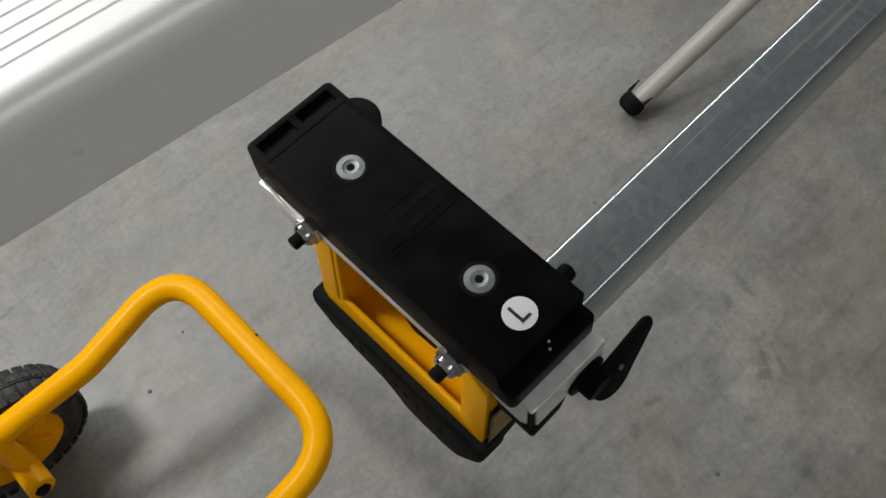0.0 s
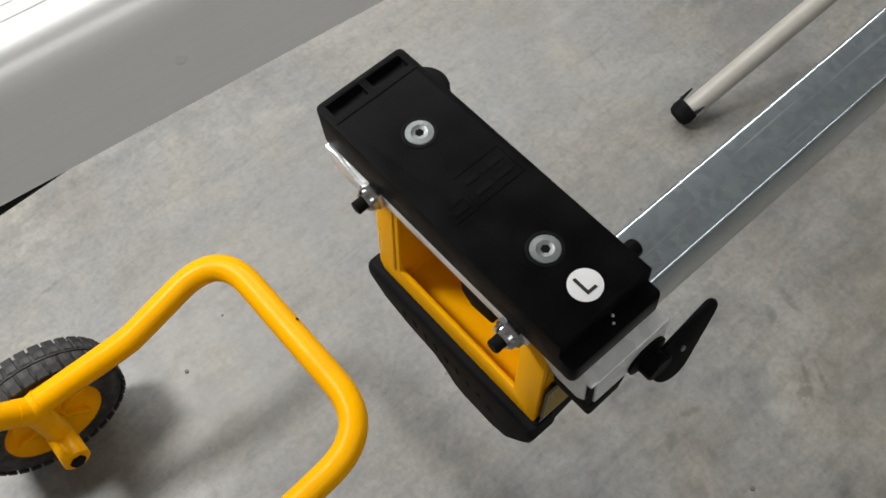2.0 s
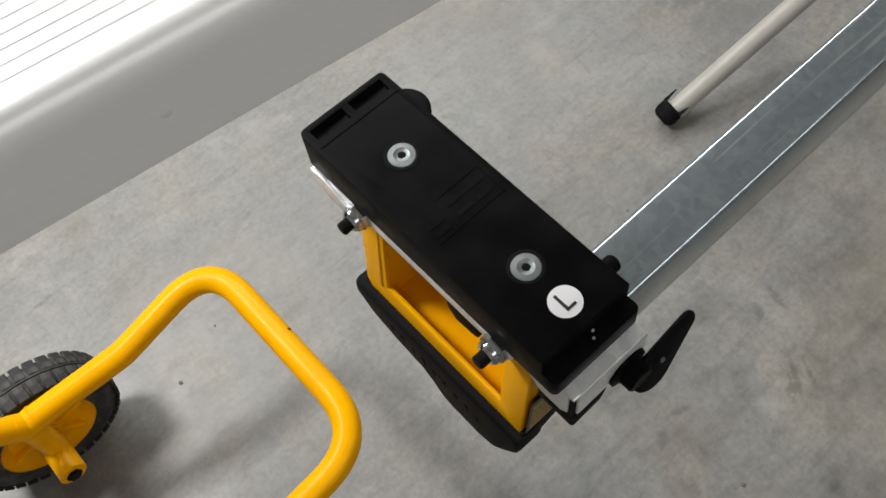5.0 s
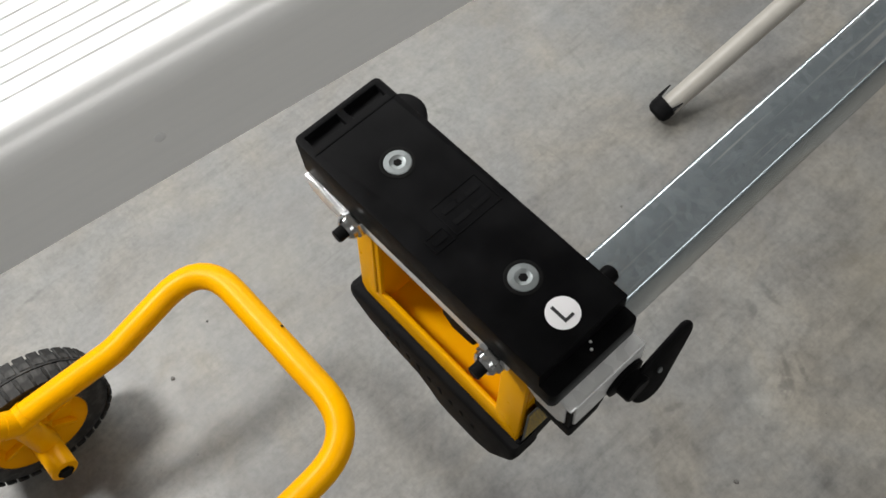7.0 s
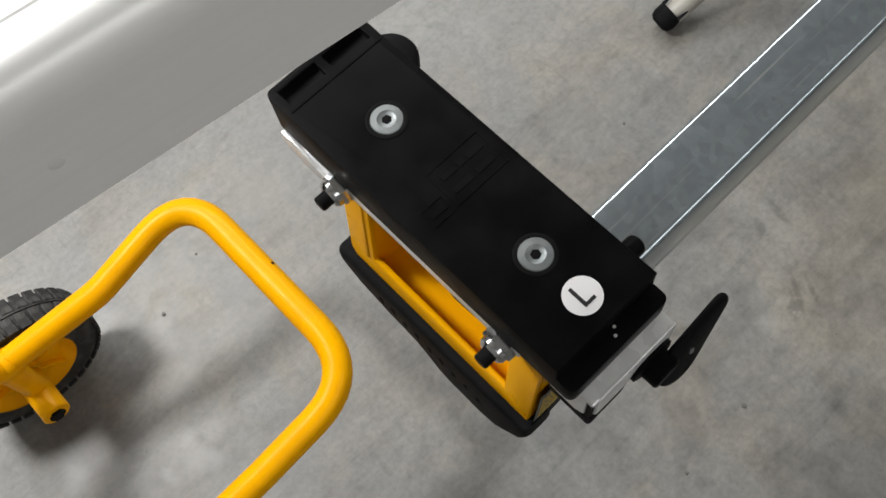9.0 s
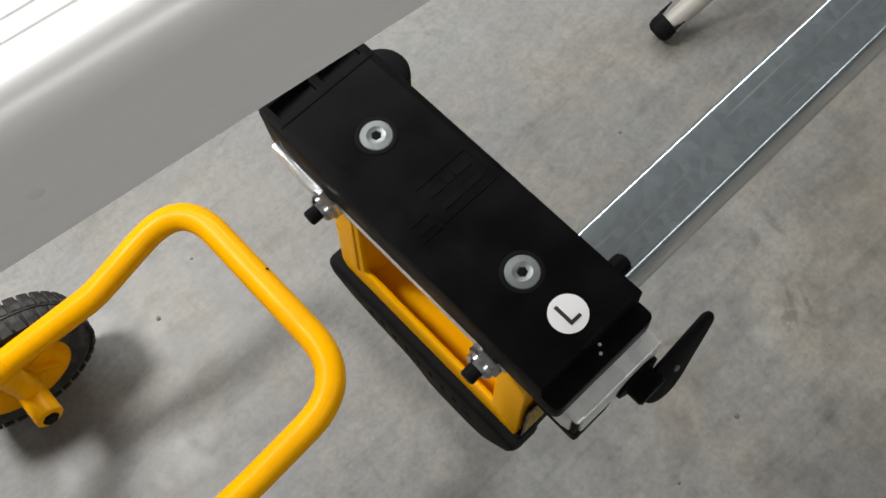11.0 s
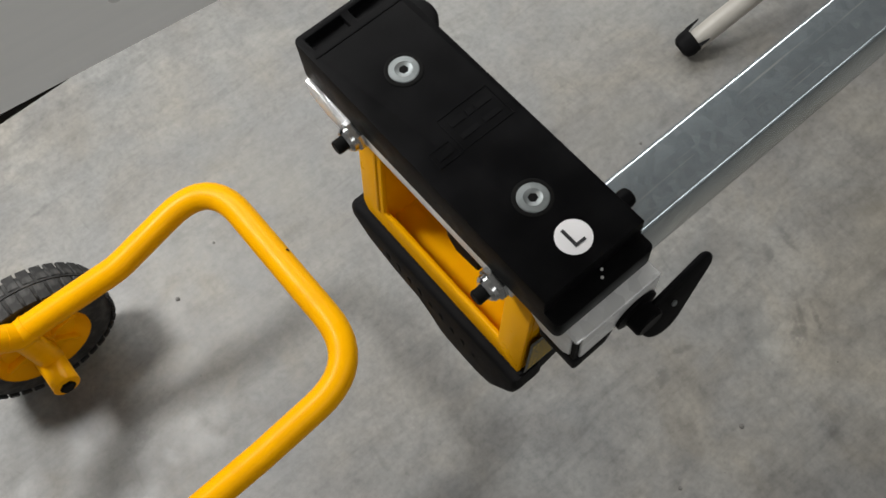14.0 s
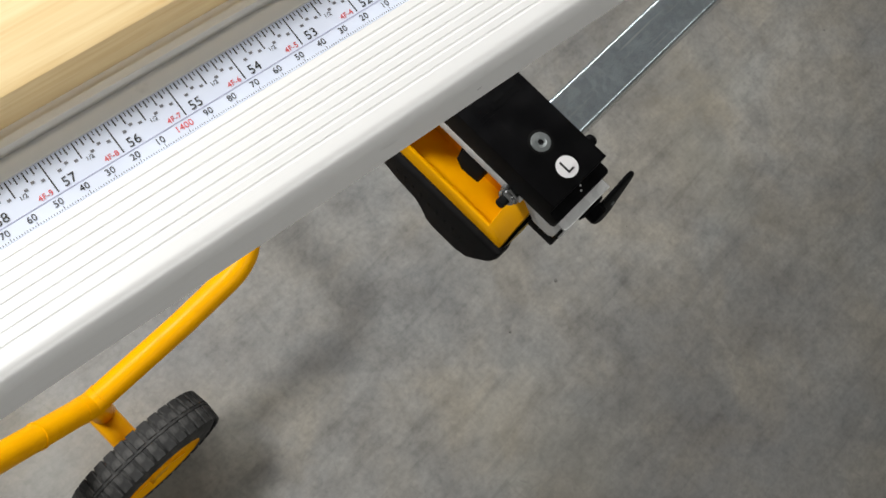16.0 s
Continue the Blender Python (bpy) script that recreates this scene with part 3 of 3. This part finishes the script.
def wheel_thing(y_out, sign, parent):
    """A wheel on the axle line; its visible hub face looks towards -y."""
    y1 = y_out + WHEEL_W
    mid = (y_out + y1) / 2
    tyre_prof = [(0.0, 0.066), (0.001, 0.072), (0.002, 0.090), (0.006, 0.099), (0.013, 0.1035), (0.027, 0.1048), (0.029, 0.1048), (0.043, 0.1035), (0.050, 0.099), (0.054, 0.090), (0.055, 0.072), (0.056, 0.066)]
    wheel = part("wheel", bm_lathe([(0.006, 0.0), (0.006, 0.018), (0.012, 0.022), (0.014, 0.050), (0.008, 0.058), (0.002, 0.0655), (0.0, 0.0670), (0.004, 0.0685), (0.052, 0.0685), (0.056, 0.0670), (0.045, 0.056), (0.042, 0.02), (0.050, 0.016), (0.050, 0)], (AX, y_out, WHEEL_R), (0, 1, 0), 56), YELLOW, parent, "yellow plastic wheel rim")
    tyre = part("tyre", bm_lathe(tyre_prof, (AX, y_out, WHEEL_R), (0, 1, 0), 64), TYRE, wheel, "black tyre with a block tread")
    for k in range(6):
        a = radians(60 * k + 12)
        d = Vector((math.cos(a), 0, math.sin(a)))
        bm = bm_box(0.016, 0.058, -0.0025, 0.0025, 0, 0.010, 0.001)
        turn = Matrix((d.to_4d(), Vector((-d.z, 0, d.x, 0)), Vector((0, 1, 0, 0)), (0, 0, 0, 1))).transposed()
        turn.col[0][3] = turn.col[1][3] = turn.col[2][3] = 0
        part("spoke", moved(bm, Matrix.Translation((AX, y_out + 0.004, WHEEL_R)) @ turn), YELLOW, wheel)
    part("hub_cap", bm_lathe([(0, 0), (0, 0.014), (0.002, 0.0165), (0.012, 0.018), (0.012, 0)], (AX, y_out + 0.001, WHEEL_R), (0, 1, 0), 28), YELLOW, wheel)
    # tread: two staggered rows of blocks with a rib between them
    block = None
    count = 36
    for row in range(2):
        for k in range(count):
            a = 2 * math.pi * (k + 0.5 * row) / count
            if block is None:
                bm = bm_box(-0.0070, 0.0070, -0.0118, 0.0118, -0.0024, 0.0021, 0.0009, 1)
                for v in bm.verts:
                    v.co.z -= 0.0022 * (v.co.y / 0.0115 * (1 if v.co.y > 0 else 0)) ** 2
                block = bpy.data.meshes.new("tread_block")
                bm.to_mesh(block)
                bm.free()
                block.materials.append(TYRE)
            ob = new("tread_block", block)
            ob.parent = tyre
            flip = Matrix.Rotation(math.pi, 4, "Z") if row == 0 else Matrix()
            side = 0.0138 if row == 0 else WHEEL_W - 0.0138
            ob.matrix_basis = Matrix.Translation((AX, y_out + side, WHEEL_R)) @ Matrix.Rotation(-a, 4, "Y") @ Matrix.Translation((0, 0, 0.1040)) @ flip
    part("tread_rib", bm_lathe([(-0.0016, 0.1035), (-0.0014, 0.1064), (0.0014, 0.1064), (0.0016, 0.1035)], (AX, mid, WHEEL_R), (0, 1, 0), 64), TYRE, tyre)
    return wheel


def wheeled_stand():
    st = thing("wheeled_stand", "yellow tubular stand frame on two small wheels", "stand")
    r = 0.0170

    def at(a, h):
        """A point of the hoop's plane: a towards -y from the middle, h forward from the tees."""
        return Vector((AX + h * math.cos(radians(10.5)), MID_Y - a, TEE_Z + h * math.sin(radians(10.5))))

    hoop = [at(-0.180, 0.015), at(-0.160, 0.146), at(-0.172, 0.302), at(0.144, 0.303), at(0.144, 0.150), at(0.139, 0.015)]
    part("hoop", bm_pipe(rounded(hoop, [0.12, 0.066, 0.092, 0.25], 10), r), YELLOW, st, "bent yellow tube hoop")
    part("paint_chip", bm_lathe([(0, 0.0), (0, 0.0022), (0.0004, 0.0018), (0.0004, 0)], (-0.0187, 0.382, 0.2674), (0.72, 0, 0.69), 9), BLACK_STEEL, st, "small dark paint chip")
    # behind each tee the tube turns up to the back frame
    rise = Vector((-math.cos(radians(48)), 0, math.sin(radians(48))))
    for a in (-0.180, 0.139):
        low = at(a, 0.0)
        tee = part("tee", bm_pipe(rounded([at(a, 0.0165), low, low + rise * 0.022], 0.012, 6), r + 0.0007), YELLOW, st)
        part("weld", bm_pipe([at(a, 0.0175), at(a, 0.0152)], r + 0.0012), YELLOW, tee)
        arm = part("arm", bm_pipe([low + rise * 0.018, low + rise * 0.30, low + rise * 0.62], r), YELLOW, st)
        part("weld", bm_pipe([low + rise * 0.093, low + rise * 0.097], r + 0.0011), YELLOW, arm)
    # posts from the tees down to the axle housings, each closed by a black bolt
    for a, sign in ((-0.180, 1), (0.139, -1)):
        tee = at(a, 0.0)
        post = part("post", bm_rod(tee, (tee.x, tee.y, WHEEL_R), 0.0165, 28), YELLOW, st)
        face = MID_Y + sign * 0.134
        house = part("axle_housing", bm_rod((AX - 0.003, MID_Y + sign * 0.200, WHEEL_R + 0.001), (AX - 0.003, face, WHEEL_R + 0.001), 0.0182, 32, 0.0012), YELLOW, st, "short yellow axle housing")
        part("end_bolt", bm_lathe([(-0.001, 0.0105), (0.0035, 0.0105), (0.0045, 0.0095), (0.0045, 0)], (AX - 0.003, face, WHEEL_R + 0.001), (0, -sign, 0), 6), BLACK_STEEL, house, "black bolt head")
    wheel_thing(0.564, 1, st)
    wheel_thing(0.108, -1, st)
    return st


wheeled_stand()


# ---- aluminium table with ruler and board ----
TABLE_AT = pose(-0.0454, 0.0085, 1.110, 0, 0, -7.7)


def aluminium_table():
    tb = thing("aluminium_table", "grooved aluminium saw table extension with a rounded edge", "table", at=TABLE_AT)
    h, back = 0.033, 0.150
    # cross section from the front lower edge, round the top with its grooves, to the back
    prof = [(0.0, 0.0), (0.0, 0.0004), (0.0, 0.0241), (0.0, 0.0245)]
    for k in range(1, 9):
        a = radians(90 - k * 11.25)
        prof.append((0.0060 - 0.0060 * math.sin(a), 0.0245 + 0.0082 * math.cos(a)))
    prof.append((0.0070, h - 0.0003))
    y = 0.0105
    for k in range(7):
        prof += [(y, h - 0.0003), (y + 0.0003, h - 0.0006), (y + 0.0011, h - 0.0006), (y + 0.0014, h - 0.0003)]
        y += 0.0041
    prof += [(0.0395, h - 0.0003), (0.0395, h - 0.0009), (0.0600, h - 0.0009), (0.0600, h), (0.0655, h), (0.0662, h - 0.006), (0.0695, h - 0.006), (0.0700, h + 0.0006), (0.0730, h + 0.0006), (0.0735, h - 0.001), (back, h - 0.001), (back, 0.0), (back - 0.003, 0.0), (back - 0.003, 0.028), (0.004, 0.028), (0.004, 0.0)]
    part("deck", bm_prism(prof, 3.9, "x", -1.6), ALU, tb, "grooved anodised aluminium deck")
    for x in (-1.5, 2.2):
        part("leg", bm_box(x - 0.02, x + 0.02, 0.08, 0.12, -TABLE_AT.translation.z, 0.0282, 0.002), ALU, tb)
    part("smudge", bm_lathe([(0, 0.0), (0, 0.0014), (0.00006, 0.0012), (0.00006, 0)], (-0.052, -0.00002, 0.0135), (0, -1, 0), 14), make_plain("grey_smudge", (0.7, 0.7, 0.7), 0.6), tb, "small grey smudge")
    return tb


aluminium_table()


def ruler_tape():
    rt = thing("ruler_tape", "stick-on ruler tape with inch and millimetre scales", "ruler", at=TABLE_AT)
    z = 0.033 - 0.0007
    part("tape", bm_box(-0.95, 0.85, 0.0398, 0.0598, z - 0.0002, z + 0.0001), RULER_FACE, rt, "pale blue-white tape face")
    z += 0.0002
    part("line", bm_box(-0.95, 0.85, 0.0458, 0.0461, z - 0.0001, z + 0.0001), BLUE_INK, rt, smooth=False)
    ticks = []
    fifty = -0.1313
    for n in range(-14 * 16, 12 * 16):
        x = fifty + n * 0.0254 / 16
        length = 0.0128 if n % 16 == 0 else 0.0068 if n % 8 == 0 else 0.0042 if n % 4 == 0 else 0.0030 if n % 2 == 0 else 0.0018
        w = 0.00018 if n % 2 else 0.00026
        ticks.append((x, w, 0.0595 - length, 0.0595))
    for n in range(-360, 300):
        x = fifty + 0.0022 + n * 0.001
        ticks.append((x, 0.00012, 0.0401, 0.0401 + (0.0014 if n % 10 == 0 else 0.0007)))
    bm = bmesh.new()
    for x, w, a, b in ticks:
        bm.faces.new([bm.verts.new(p) for p in ((x - w, a, z), (x + w, a, z), (x + w, b, z), (x - w, b, z))])
    tagged(part("tick_scale", bm, INK, rt, "fine black scale ticks", smooth=False), kind="stuff")
    for n in range(-6, 7):
        inch = 54 - n
        x = fifty + n * 0.0254
        part("number", moved(text_bm(str(inch), 0.0052, 0.00003), Matrix.Translation((x + 0.0052, 0.0485, z + 0.0001))), INK, rt, smooth=False)
        # the halves can be read, the finer fractions are bars
        part("number", moved(text_bm("1/2", 0.0024, 0.00003), Matrix.Translation((x - 0.0127 + 0.0024, 0.0515, z + 0.0001))), INK, rt, smooth=False)
        for k in (-7, -6, -5, -3, -2, -1):
            left, low = x + k * 0.003175 + 0.0005, 0.0538 - 0.0012 * (k % 2)
            part("fraction", bm_box(left, left + 0.0013, low, low + 0.0010, z, z + 0.0001), GREY_INK, rt, smooth=False)
        feet, rest = divmod(inch, 12)
        part("number", moved(text_bm("%dF-%d" % (feet, rest), 0.0031, 0.00003), Matrix.Translation((x - 0.0042, 0.0478, z + 0.0001))), RED_INK, rt, smooth=False)
    for n in range(-14, 15):
        mm = 1370 - n * 10
        x = fifty + 0.0016 + n * 0.010
        body, ink = (str(mm), RED_INK) if mm % 100 == 0 else (str(mm % 100), INK)
        part("number", moved(text_bm(body, 0.0036, 0.00003), Matrix.Translation((x, 0.0434, z + 0.0001))), ink, rt, smooth=False)
    return rt


ruler_tape()


def pine_board():
    bd = thing("pine_board", "planed pale pine board lying on the aluminium table", "board", at=TABLE_AT)
    part("board", bm_box(-0.85, 0.78, 0.0760, 0.1450, 0.0321, 0.0521, 0.0016), WOOD, bd)
    return bd


pine_board()


# ---- grit on the floor ----
def grit(x, y, r, seed):
    rnd = random.Random(seed)
    bm = bmesh.new()
    bmesh.ops.create_icosphere(bm, subdivisions=2, radius=r)
    for v in bm.verts:
        v.co *= rnd.uniform(0.8, 1.15)
        v.co.z = max(v.co.z * 0.55, -r * 0.3) + r * 0.3
    ob = part("grit", bm, GRIT)
    ob.location = (x, y, 0)
    ob.rotation_euler = (0, 0, rnd.uniform(0, 6))
    return tagged(ob, "small dark crumb of grit lying on the concrete", "grit", "grit on the floor")


GRIT = make_plain("dark_grit", (0.13, 0.125, 0.118), 0.8)
for n, (x, y, r) in enumerate(((-0.161, 0.560, 0.0032), (0.314, -0.096, 0.0034), (0.195, -0.101, 0.0026), (-0.07, 0.60, 0.002), (0.12, 0.30, 0.0018), (0.52, 0.30, 0.0022))):
    grit(x, y, r, n)
